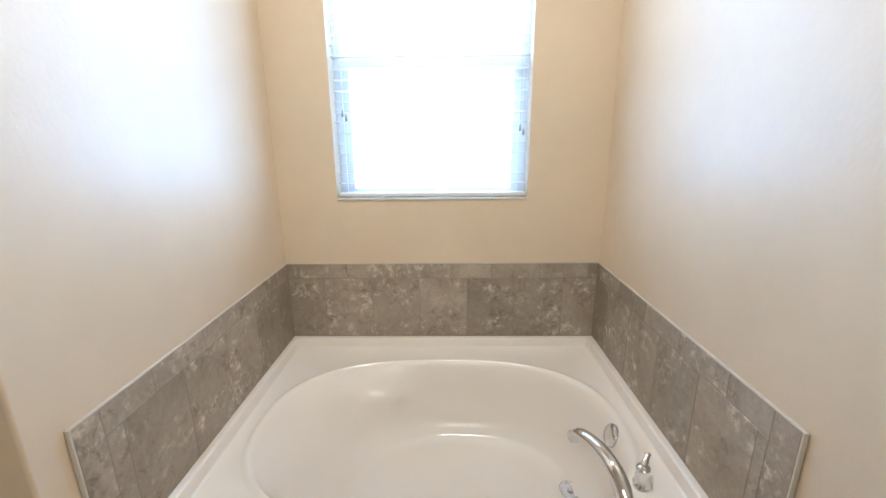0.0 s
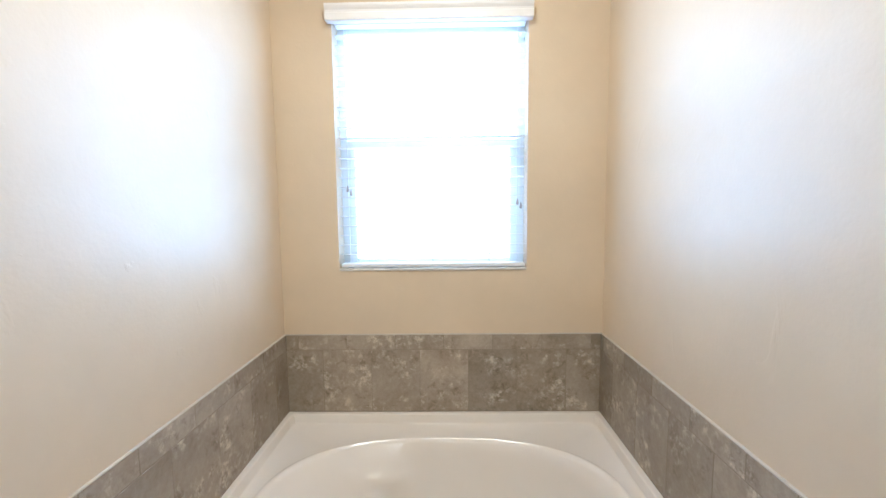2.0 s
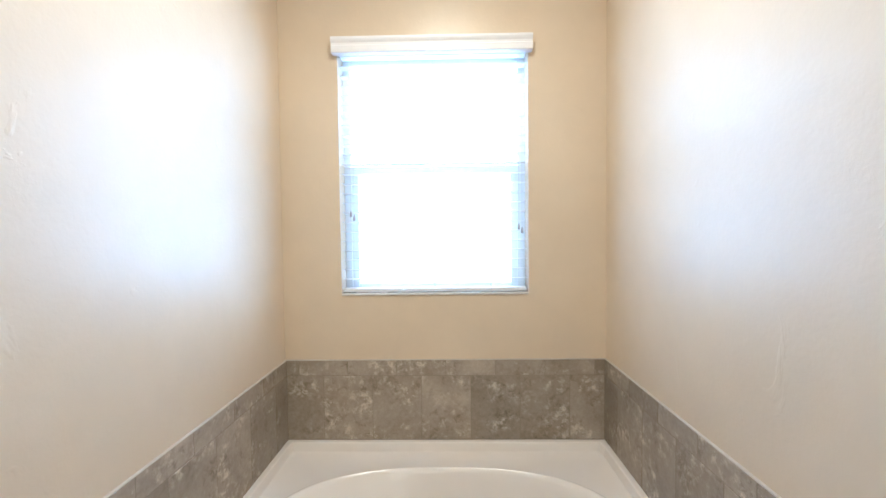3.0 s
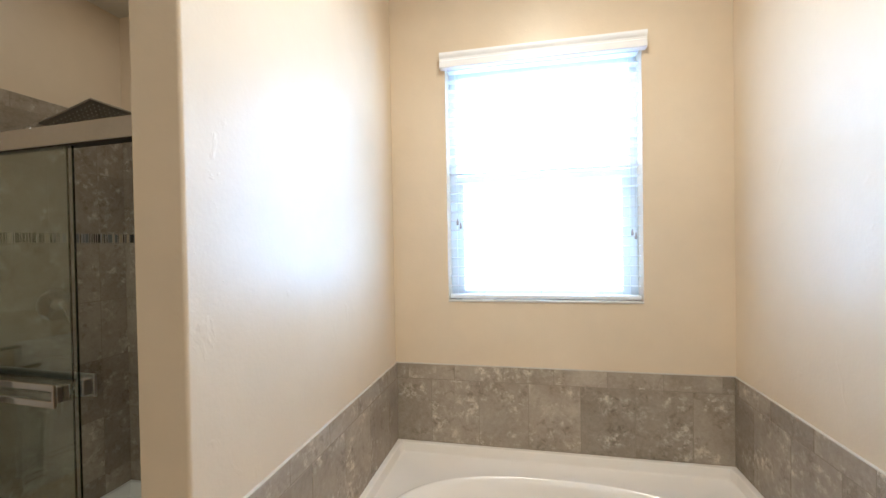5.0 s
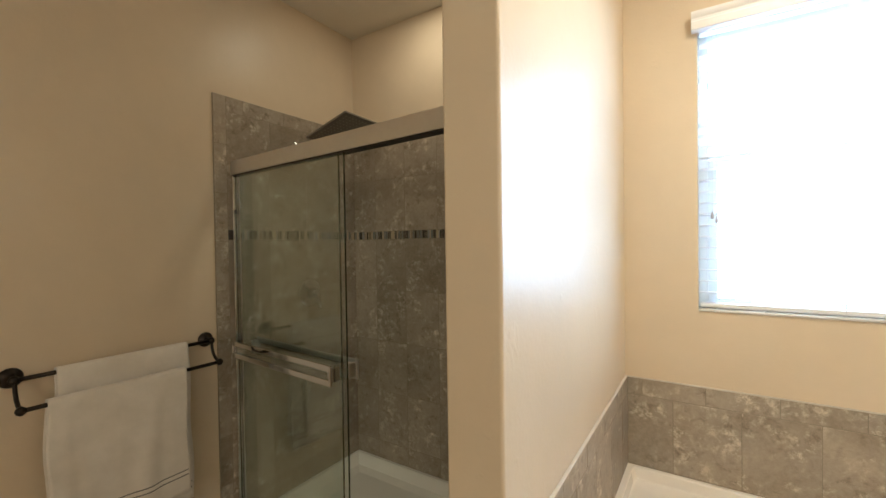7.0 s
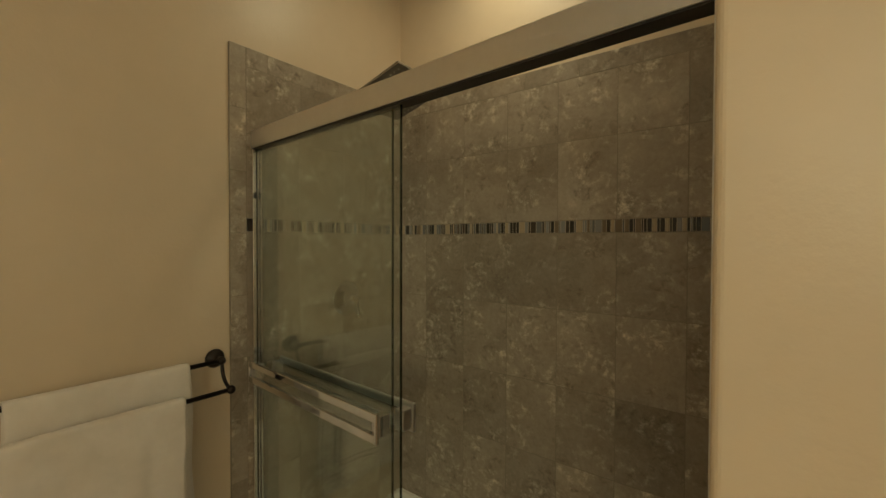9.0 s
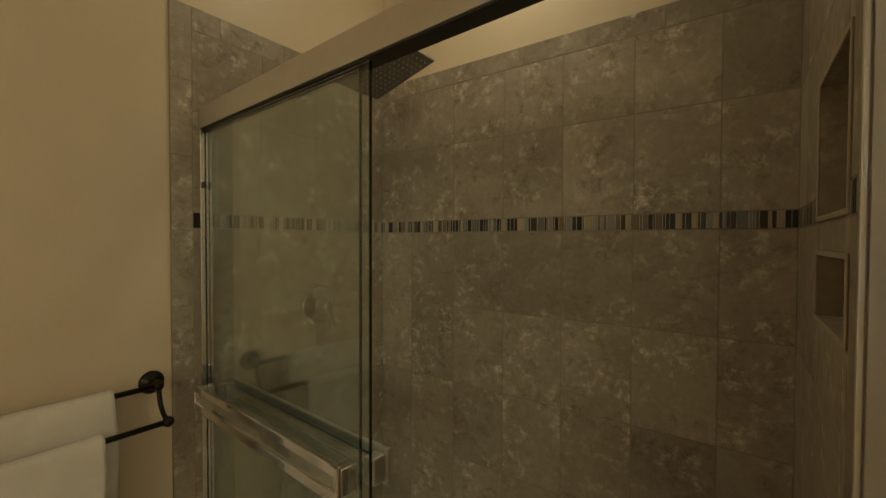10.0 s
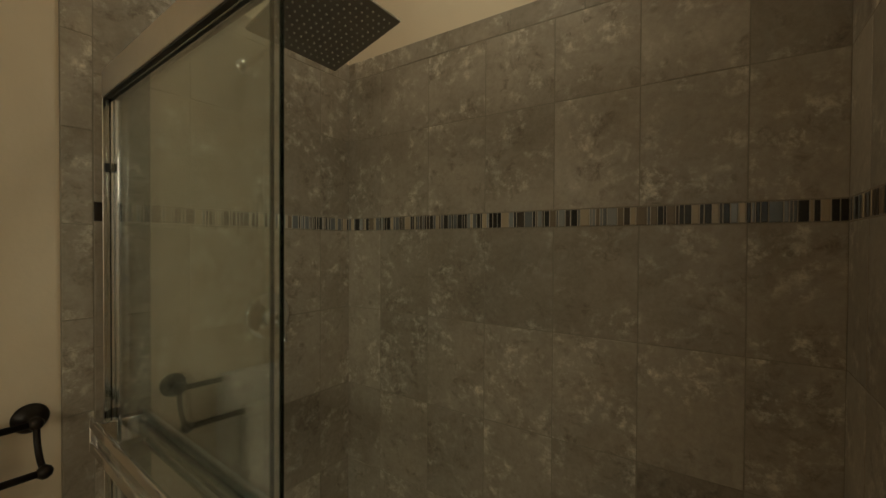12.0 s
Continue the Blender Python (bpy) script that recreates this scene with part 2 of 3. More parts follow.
bm = bmesh.new()
x0, x1, z0, z1 = WIN
box_bm(bm, LEFT_X - 0.2, x0, WALL_Y, WALL_Y + 0.2, 0, TOP)
box_bm(bm, x1, ALC_R + 0.2, WALL_Y, WALL_Y + 0.2, 0, TOP)
box_bm(bm, x0, x1, WALL_Y, WALL_Y + 0.2, 0, z0)
box_bm(bm, x0, x1, WALL_Y, WALL_Y + 0.2, z1, TOP)
structure("wall_north", bm, PAINT, "beige painted textured wall with a window opening", "wall")
structure("wall_west", box(LEFT_X - 0.2, LEFT_X, BACK_Y, WALL_Y, 0, TOP), PAINT, "beige painted wall beside the shower", "wall")
structure("wall_east", box(ALC_R, ALC_R + 0.2, BACK_Y, WALL_Y, 0, TOP), PAINT, "beige semi-gloss painted wall beside the bathtub", "wall")
structure("wall_south", box(LEFT_X, ALC_R, BACK_Y - 0.2, BACK_Y, 0, TOP), PAINT, "plain beige painted wall", "wall")

# partition between tub and shower, with two niches open to the shower
NICHE_Y = (1.18, 1.495)
NICHES = ((1.376, 1.516), (1.574, 1.852))
NICHE_BACK = -0.800
bm = bmesh.new()
box_bm(bm, NICHE_BACK, ALC_L, PART_END + 0.05, WALL_Y, 0, TOP)
box_bm(bm, PART_L, NICHE_BACK, PART_END + 0.05, NICHE_Y[0], 0, TOP)
box_bm(bm, PART_L, NICHE_BACK, NICHE_Y[1], WALL_Y, 0, TOP)
for a, b in ((0, NICHES[0][0]), (NICHES[0][1], NICHES[1][0]), (NICHES[1][1], TOP)):
    box_bm(bm, PART_L, NICHE_BACK, NICHE_Y[0], NICHE_Y[1], a, b)
END_L = -0.903   # the free end is a little thicker than the wall behind it
pts, r = [(PART_L + 0.001, PART_END + 0.058), (END_L, PART_END + 0.058)], 0.008
for cx, cy, a0 in ((END_L + r, PART_END + r, 180), (ALC_L - r, PART_END + r, 270)):
    pts += [(cx + r * math.cos(radians(a0 + k * 18)), cy + r * math.sin(radians(a0 + k * 18))) for k in range(6)]
pts.append((ALC_L, PART_END + 0.05))
low, high = [bm.verts.new((x, y, 0)) for x, y in pts], [bm.verts.new((x, y, TOP)) for x, y in pts]
for k in range(len(pts) - 1):
    bm.faces.new((low[k], low[k + 1], high[k + 1], high[k]))
structure("wall_partition", bm, PAINT, "beige painted partition wall between bathtub and shower", "wall")

structure("ground", box(-150, 150, -150, 150, -0.5, -0.4), GRASS, "flat green lawn around the house", "ground")


# ---- window ----
def window():
    w = thing("window_1", -0.027, 1.99, 1.25, "white vinyl single-hung window, closed, bright daylight outside", "window")
    w["kind"] = "structure"
    a, b = 1.955, 2.015
    fw = 0.035
    for nm, q in (("frame_side", (x0, x0 + fw, a, b, z0, z1)), ("frame_side", (x1 - fw, x1, a, b, z0, z1)),
                  ("frame_head", (x0 + fw, x1 - fw, a, b, z1 - fw, z1)), ("frame_foot", (x0 + fw, x1 - fw, a, b, z0, z0 + 0.02))):
        part(nm, box(*q, bevel=0.003), VINYL, w)
    mid = 1.86
    part("meeting_rail", box(x0 + fw, x1 - fw, a - 0.004, b - 0.01, mid - 0.018, mid + 0.022, bevel=0.003), VINYL, w)
    for q in ((x0 + fw, x0 + fw + 0.035, z0 + 0.02, mid - 0.018), (x1 - fw - 0.035, x1 - fw, z0 + 0.02, mid - 0.018)):
        part("sash_stile", box(q[0], q[1], a + 0.004, b - 0.02, q[2], q[3], bevel=0.003), VINYL, w)
    part("sash_rail", box(x0 + fw + 0.035, x1 - fw - 0.035, a + 0.004, b - 0.02, z0 + 0.02, z0 + 0.05, bevel=0.003), VINYL, w)
    for q in ((z0 + 0.05, mid - 0.018), (mid + 0.022, z1 - fw)):
        p = part("pane", box(x0 + fw + 0.004, x1 - fw - 0.004, 1.988, 1.992, q[0], q[1]), PANE, w)
        p.visible_shadow = False
    part("window_sill", box(x0 + 0.001, x1 - 0.001, WALL_Y - 0.006, 1.954, z0 + 0.001, z0 + 0.012, bevel=0.003), SILL, w, "thin pale marble sill")
    settle(w)


def blind():
    t = thing("window_blind", -0.027, 1.9, 1.27, "lowered white faux-wood venetian blind with open slats", "blind")
    cx, hw, y = (x0 + x1) / 2, (x1 - x0) / 2 - 0.006, 1.905
    part("headrail", box(cx - hw, cx + hw, y - 0.025, y + 0.03, 2.408, 2.428, bevel=0.003), BLIND, t)
    # crown-shaped valance
    prof = [(1.861, 2.403), (1.826, 2.403), (1.822, 2.407), (1.822, 2.436), (1.825, 2.440), (1.825, 2.450), (1.819, 2.457), (1.815, 2.466), (1.815, 2.476), (1.861, 2.476)]
    bm = bmesh.new()
    ends = [[bm.verts.new((x, p, q)) for p, q in prof] for x in (-0.507, 0.449)]
    n = len(prof)
    for k in range(n):
        bm.faces.new((ends[0][k], ends[0][(k + 1) % n], ends[1][(k + 1) % n], ends[1][k]))
    bm.faces.new(ends[0])
    bm.faces.new(ends[1][::-1])
    part("valance", bm, BLIND, t, "white moulded valance")
    pitch, zs = 0.0475, 1.315
    first = None
    while zs < 2.40:
        if first is None:
            bm = bmesh.new()
            cols = []
            for k in range(7):
                u = -0.024 + 0.008 * k
                h = 0.0022 * (1 - (u / 0.024) ** 2)
                cols.append((u, h))
            ring = [(u, h + 0.0015) for u, h in cols] + [(u, h - 0.0015) for u, h in cols[::-1]]
            e = [[bm.verts.new((sx * hw, p, q)) for p, q in ring] for sx in (-1, 1)]
            for k in range(len(ring)):
                bm.faces.new((e[0][k], e[0][(k + 1) % len(ring)], e[1][(k + 1) % len(ring)], e[1][k]))
            bm.faces.new(e[0])
            bm.faces.new(e[1][::-1])
            first = part("slat", bm, SLAT, t)
            ob = first
        else:
            ob = new("slat", first.data)
            ob.parent = t
        ob.location = (cx, y, zs)
        ob.rotation_euler = (radians(-4 + random.uniform(-0.5, 0.5)), 0, 0)
        zs += pitch
    part("bottom_rail", box(cx - hw, cx + hw, y - 0.025, y + 0.025, 1.254, 1.272, bevel=0.004), SLAT, t)
    for dx in (-0.28, 0.0, 0.28):
        for dy in (-0.026, 0.026):
            part("ladder_cord", tube([(cx + dx, y + dy, 1.26), (cx + dx, y + dy, 2.39)], 0.0008, 6), CORD, t)
    for tx, tz in ((-0.428, 1.625), (0.395, 1.555)):
        for k, dz in ((-0.008, 0.01), (0.008, -0.008)):
            c = part("pull_cord", tube([(tx + k, y - 0.034, tz + dz + 0.02), (tx + k, y - 0.031, 2.39)], 0.0008, 6), CORD, t)
            part("tassel", turned([(0.002, 0.0), (0.006, 0.002), (0.0065, 0.012), (0.003, 0.028), (0.0015, 0.032)], 12, pose(tx + k, y - 0.034, tz + dz - 0.01)), TASSEL, t, "small grey pull-cord tassel")
    settle(t)


window()
blind()


# ---- bathtub ----
def bathtub():
    t = thing("bathtub", 0.02, 1.24, 0.0, "white acrylic drop-in garden bathtub with oval basin in a tiled alcove", "bathtub")
    ox0, ox1, oy0, oy1 = ALC_L + 0.004, ALC_R - 0.004, 0.64, WALL_Y - 0.004
    cx, cy, a, b, ex = 0.02, 1.22, 0.675, 0.45, 2.55
    deck = 0.474
    N = 128
    bm = bmesh.new()

    def rect_pt(th, inset):
        dx, dy = math.cos(th), math.sin(th)
        X0, X1, Y0, Y1 = ox0 + inset, ox1 - inset, oy0 + inset, oy1 - inset
        tx = ((X1 - cx) / dx) if dx > 1e-9 else ((X0 - cx) / dx if dx < -1e-9 else 1e9)
        ty = ((Y1 - cy) / dy) if dy > 1e-9 else ((Y0 - cy) / dy if dy < -1e-9 else 1e9)
        s = min(tx, ty)
        return cx + s * dx, cy + s * dy

    # angles include the four corners exactly
    angs = [2 * math.pi * k / N for k in range(N)]
    for X in (ox0, ox1):
        for Y in (oy0, oy1):
            c = math.atan2(Y - cy, X - cx) % (2 * math.pi)
            k = min(range(N), key=lambda i: abs(angs[i] - c))
            angs[k] = c

    def oval(th, s, dx=0.0, dy=0.0, e=ex):
        c, d = math.cos(th), math.sin(th)
        r = (abs(c / a) ** e + abs(d / b) ** e) ** (-1 / e)
        return cx + dx + s * r * c, cy + dy + s * r * d

    rings = []
    rings.append([(*rect_pt(th, 0.0), 0.40) for th in angs])
    rings.append([(*rect_pt(th, 0.0), TUB_TOP - 0.006) for th in angs])
    rings.append([(*rect_pt(th, 0.005), TUB_TOP) for th in angs])
    rings.append([(*rect_pt(th, 0.026), TUB_TOP) for th in angs])
    rings.append([(*rect_pt(th, 0.031), TUB_TOP - 0.004) for th in angs])
    rings.append([(*rect_pt(th, 0.038), deck + 0.004) for th in angs])
    rings.append([(*rect_pt(th, 0.044), deck) for th in angs])

    def basin(th):
        """Rings down the basin: (scale, z). The left end leans back; the others are steep."""
        c = math.cos(th)
        lean = max(0.0, -c) ** 1.5
        out = []
        out.append((1.055, deck, 0))
        out.append((1.035, deck + 0.003, 0))
        out.append((1.02, deck + 0.010, 0))
        out.append((1.003, deck + 0.008, 0))
        out.append((0.985, deck - 0.010, 0))
        depth = deck - 0.13
        for f in (0.08, 0.18, 0.3, 0.42, 0.54, 0.66, 0.76, 0.85, 0.92, 0.97, 1.0):
            steep = 0.975 - 0.10 * f
            lay = 0.975 - 0.34 * f ** 0.9
            s = steep * (1 - lean) + lay * lean
            # rounding into the floor
            if f > 0.7:
                s -= 0.09 * ((f - 0.7) / 0.3) ** 2.2
            # armrests bulge in from the long sides near the leaning end
            w = math.exp(-((math.degrees(th) - 124) / 13) ** 2) + math.exp(-((math.degrees(th) - 236) / 13) ** 2)
            shelf = math.exp(-((f - 0.30) / (0.09 if f < 0.30 else 0.26)) ** 2)
            s -= 0.085 * w * shelf
            out.append((s, deck - 0.012 - (depth - 0.012) * f, 0))
        return out

    prof = [basin(th) for th in angs]
    for j in range(len(prof[0])):
        rings.append([(*oval(th, prof[k][j][0]), prof[k][j][1]) for k, th in enumerate(angs)])
    last = [p[-1][0] for p in prof]
    for f in (0.85, 0.6, 0.3, 0.1):
        rings.append([(*oval(th, last[k] * f), 0.13 - 0.006 * (1 - f)) for k, th in enumerate(angs)])
    vs = [[bm.verts.new(p) for p in ring] for ring in rings]
    for i, (p, q) in enumerate(zip(vs, vs[1:])):
        for k in range(N):
            f = bm.faces.new((p[k], p[(k + 1) % N], q[(k + 1) % N], q[k]))
            f.smooth = i >= 6
    bm.faces.new(vs[-1])
    part("shell", bm, ACRYLIC, t)
    part("apron", box(ox0, ox1, oy0 + 0.004, oy0 + 0.03, 0.0, 0.40, bevel=0.003), ACRYLIC, t)
    dr = part("drain", turned([(0.044, 0.0), (0.046, 0.004), (0.040, 0.006), (0.035, 0.003), (0.033, -0.004), (0.005, -0.004)], 32, pose(0.545, 1.25, 0.135)), CHROME, t, "round chrome drain")
    # flat black disc: the shade inside the drain opening, put in as colour
    part("drain_seat", turned([(0.034, 0.0), (0.034, 0.0015), (0.002, 0.0015)], 28, pose(0.545, 1.25, 0.1325)), GASKET_SHADE, dr, "black disc for the shade inside the drain")
    st = part("stopper", turned([(0.009, 0.0), (0.012, 0.008), (0.009, 0.012), (0.003, 0.014)], 24, pose(0.545, 1.25, 0.133)), CHROME, dr)
    part("overflow_plate", turned([(0.043, -0.02), (0.044, 0.004), (0.039, 0.010), (0.014, 0.013), (0.004, 0.013)], 32, pose(0.668, 1.212, 0.430, 0, -72, 0)), CHROME, t, "round chrome overflow plate")
    settle(t)


bathtub()


def spout():
    t = thing("bath_spout", 0.530, 0.765, 0.474, "curved polished chrome bathtub spout on the tub deck", "faucet")
    line = arc([(0.530, 0.765, 0.474), (0.529, 0.770, 0.555), (0.520, 0.808, 0.615), (0.498, 0.882, 0.640), (0.468, 0.960, 0.632), (0.450, 1.000, 0.600)], 7)
    rad = [0.0265 - 0.006 * min(1, k / (len(line) * 0.9)) for k in range(len(line))]
    part("spout", tube(line, rad, 20), CHROME, t)
    part("escutcheon", turned([(0.036, 0.0), (0.036, 0.004), (0.030, 0.012), (0.025, 0.02), (0.02, 0.022)], 28, pose(0.530, 0.765, 0.473)), CHROME, t)
    settle(t)


def lever(x, y):
    t = thing("deck_tap", x, y, 0.474, "polished chrome lever handle on the tub deck", "faucet handle")
    part("base", turned([(0.031, 0.0), (0.031, 0.004), (0.026, 0.012), (0.022, 0.022), (0.0195, 0.045), (0.021, 0.052), (0.023, 0.06), (0.019, 0.07), (0.006, 0.075)], 28, pose(x, y, 0.473)), CHROME, t)
    part("lever", tube(arc([(x, y, 0.533), (x + 0.008, y + 0.010, 0.545), (x + 0.018, y + 0.022, 0.558), (x + 0.024, y + 0.030, 0.563)], 5), [0.0115] * 8 + [0.0095] * 5 + [0.011] * 3, 14), CHROME, t)
    settle(t)


spout()
lever(0.652, 0.935)


# ---- shower ----
TX, TY = LEFT_X + TH + 0.002, WALL_Y - TH   # tiled faces
RX = PART_L + 0.0


def shower_pan():
    t = thing("shower_pan", -1.69, 1.4, 0.0, "white acrylic shower base with a raised threshold", "shower base")
    xa, xb, ya, yb = LEFT_X + 0.001, PART_L - 0.001, 0.93, WALL_Y - 0.001
    bm = bmesh.new()
    loops = []
    for dx0, dx1, dy0, dy1, z in ((0, 0, 0, 0, 0.0), (0, 0, 0, 0, 0.128), (0, 0, 0.006, 0, 0.135), (0.03, 0.03, 0.10, 0.03, 0.135), (0.042, 0.042, 0.115, 0.042, 0.122),
                                  (0.07, 0.07, 0.15, 0.07, 0.08), (0.12, 0.12, 0.2, 0.12, 0.068), (0.6, 0.6, 0.42, 0.42, 0.058)):
        loops.append([bm.verts.new(p) for p in ((xa + dx0, ya + dy0, z), (xb - dx1, ya - 0.105 + dy0, z), (xb - dx1, yb - dy1, z), (xa + dx0, yb - dy1, z))])
    for p, q in zip(loops, loops[1:]):
        for k in range(4):
            bm.faces.new((p[k], p[(k + 1) % 4], q[(k + 1) % 4], q[k]))
    bm.faces.new(loops[-1])
    part("base", bm, PAN, t)
    part("drain_cover", turned([(0.05, 0), (0.052, 0.003), (0.045, 0.005), (0.01, 0.005)], 32, pose(-1.69, 1.44, 0.057)), CHROME, t)
    settle(t)


DOOR_Y = 1.013
DOOR_TURN = 3.8   # the door runs a little out of square with the back wall


def shower_door():
    t = thing("shower_door", -1.69, DOOR_Y, 0.135, "framed sliding glass shower door slid open, brushed header, chrome bars", "shower door")
    xa, xb = TX + 0.001, PART_L - TH - 0.003
    # header: box rail with a lip, tracks under it
    part("header", box(xa, xb, DOOR_Y - 0.023, DOOR_Y + 0.022, 1.898, 1.967, bevel=0.0015), ALU, t, "brushed aluminium header rail")
    part("track", box(xa + 0.002, xb - 0.002, DOOR_Y - 0.0215, DOOR_Y + 0.021, 1.893, 1.8975), GASKET_SHADE, t)
    part("sill_track", box(xa, xb, DOOR_Y - 0.025, DOOR_Y + 0.025, 0.136, 0.16, bevel=0.004), ALU, t)
    for q in ((xa, xa + 0.022), (xb - 0.027, xb)):
        j = part("jamb", box(q[0], q[1], DOOR_Y - 0.022, DOOR_Y + 0.022, 0.161, 1.8925, bevel=0.004), CHROME if q[0] == xa else ALU, t, "polished metal side jamb")
        lipx = (q[1] - 0.002, q[1] + 0.004) if q[0] == xa else (q[0] - 0.004, q[0] + 0.002)
        part("jamb_lip", box(lipx[0], lipx[1], DOOR_Y - 0.028, DOOR_Y - 0.018, 0.161, 1.8925, bevel=0.0015), CHROME if q[0] == xa else ALU, j)
    part("bumper", box(xa + 0.023, xa + 0.034, DOOR_Y - 0.024, DOOR_Y - 0.012, 1.70, 1.722, bevel=0.002), GASKET_SHADE, t, "small black rubber bumper")
    for k, (yy, xr) in enumerate(((DOOR_Y - 0.008, -1.620), (DOOR_Y + 0.007, -1.666))):
        g = part("glass_panel", box(xa + 0.028, xr - 0.003, yy - 0.003, yy + 0.003, 0.165, 1.8925), GLASS, t)
        g.visible_shadow = False
        part("glass_edge", box(xr - 0.003, xr, yy - 0.003, yy + 0.003, 0.165, 1.8925), EDGE, g, "dark green polished glass edge")
    # towel bars: a long flat ring of chrome on brackets, one outside, one inside
    for sgn, yy, xl, xr, zc in ((-1, DOOR_Y - 0.0112, -2.412, -1.655, 1.036), (1, DOOR_Y + 0.0102, -2.36, -1.628, 1.042)):
        f = yy + sgn * (0.043 if sgn < 0 else 0.034)
        metal = CHROME if sgn < 0 else ALU
        bar = part("towel_bar", box(xl, xr, min(f, f + sgn * 0.010), max(f, f + sgn * 0.010), zc + 0.016, zc + 0.041, bevel=0.003), metal, t, "polished chrome double rail")
        part("rail", box(xl, xr, min(f, f + sgn * 0.010), max(f, f + sgn * 0.010), zc - 0.041, zc - 0.016, bevel=0.003), metal, bar)
        part("rail_back", box(xl + 0.004, xr - 0.004, min(f - sgn * 0.004, f + sgn * 0.003), max(f - sgn * 0.004, f + sgn * 0.003), zc - 0.0155, zc + 0.0155), CLEAR, bar, "clear acrylic strip")
        for xe in (xl, xr - 0.010):
            part("end_plate", box(xe - 0.001, xe + 0.011, min(f, f + sgn * 0.011), max(f, f + sgn * 0.011), zc - 0.0415, zc + 0.0415, bevel=0.003), metal, bar)
        for xe in (xl + 0.004, xr - 0.034):
            part("bracket", box(xe, xe + 0.030, min(yy, f - sgn * 0.0005), max(yy, f - sgn * 0.0005), zc - 0.030, zc + 0.030, bevel=0.004), metal, bar)
    settle(t)
    for c in t.children:
        settle(c)
    hinge = pose(xa, DOOR_Y, 0)
    t.matrix_world = hinge @ pose(0, 0, 0, 0, 0, -DOOR_TURN) @ hinge.inverted() @ t.matrix_world


def shower_head():
    t = thing("rain_shower", TX, 1.385, 2.07, "large square dark steel rain shower head on a chrome arm", "shower head")
    m = pose(-2.05, 1.385, 2.135, 0, -17, 2)
    bm = box(-0.145, 0.145, -0.155, 0.155, -0.005, 0.005, bevel=0.002)
    bmesh.ops.transform(bm, matrix=m, verts=bm.verts)
    plate = part("plate", bm, STEEL, t)
    bm = bmesh.new()
    for i in range(12):
        for j in range(12):
            u, v = -0.121 + 0.022 * i, -0.128 + 0.0233 * j
            r = bmesh.ops.create_cone(bm, cap_ends=True, segments=6, radius1=0.0032, radius2=0.0022, depth=0.004)
            bmesh.ops.translate(bm, vec=(u, v, -0.0065), verts=r["verts"])
    bmesh.ops.transform(bm, matrix=m, verts=bm.verts)
    tagged(part("nozzles", bm, NUB, plate, "grid of small grey rubber nozzles"), kind="stuff")
    part("neck", turned([(0.028, 0.0), (0.028, 0.006), (0.016, 0.014), (0.014, 0.03), (0.018, 0.038), (0.012, 0.05), (0.004, 0.052)], 24, m @ pose(0, 0, 0.005)), CHROME, t)
    part("arm", tube(arc([(TX, 1.385, 2.115), (-2.40, 1.385, 2.122), (-2.26, 1.385, 2.145), (-2.15, 1.385, 2.185), (-2.067, 1.385, 2.185)], 6), 0.0105, 16), CHROME, t)
    part("flange", turned([(0.03, 0.0), (0.03, 0.003), (0.024, 0.009), (0.013, 0.014)], 28, pose(TX, 1.385, 2.115, 0, 90, 0)), CHROME, t)
    settle(t)


def shower_valve():
    t = thing("shower_valve", TX, 1.470, 1.255, "round chrome shower valve trim with a lever", "shower valve")
    f = pose(TX, 1.470, 1.255, 0, 90, 0)
    part("escutcheon", turned([(0.082, 0.0), (0.083, 0.003), (0.078, 0.008), (0.06, 0.012), (0.042, 0.016), (0.036, 0.02), (0.01, 0.02)], 40, f), CHROME, t)
    part("hub", turned([(0.034, 0.018), (0.034, 0.03), (0.026, 0.05), (0.022, 0.062), (0.016, 0.068), (0.004, 0.07)], 32, f), CHROME, t)
    part("lever", tube(arc([(TX + 0.055, 1.470, 1.255), (TX + 0.062, 1.480, 1.225), (TX + 0.066, 1.486, 1.19), (TX + 0.075, 1.487, 1.165)], 5), [0.012] * 5 + [0.0095] * 6 + [0.0085] * 5, 14), CHROME, t)
    settle(t)


shower_pan()
shower_door()
shower_head()
shower_valve()


# ---- towel rack and towels ----
BAR_Y0, BAR_Y1 = 0.195, 0.852
UPX, UPZ, LOX, LOZ = -2.425, 1.095, -2.355, 1.005


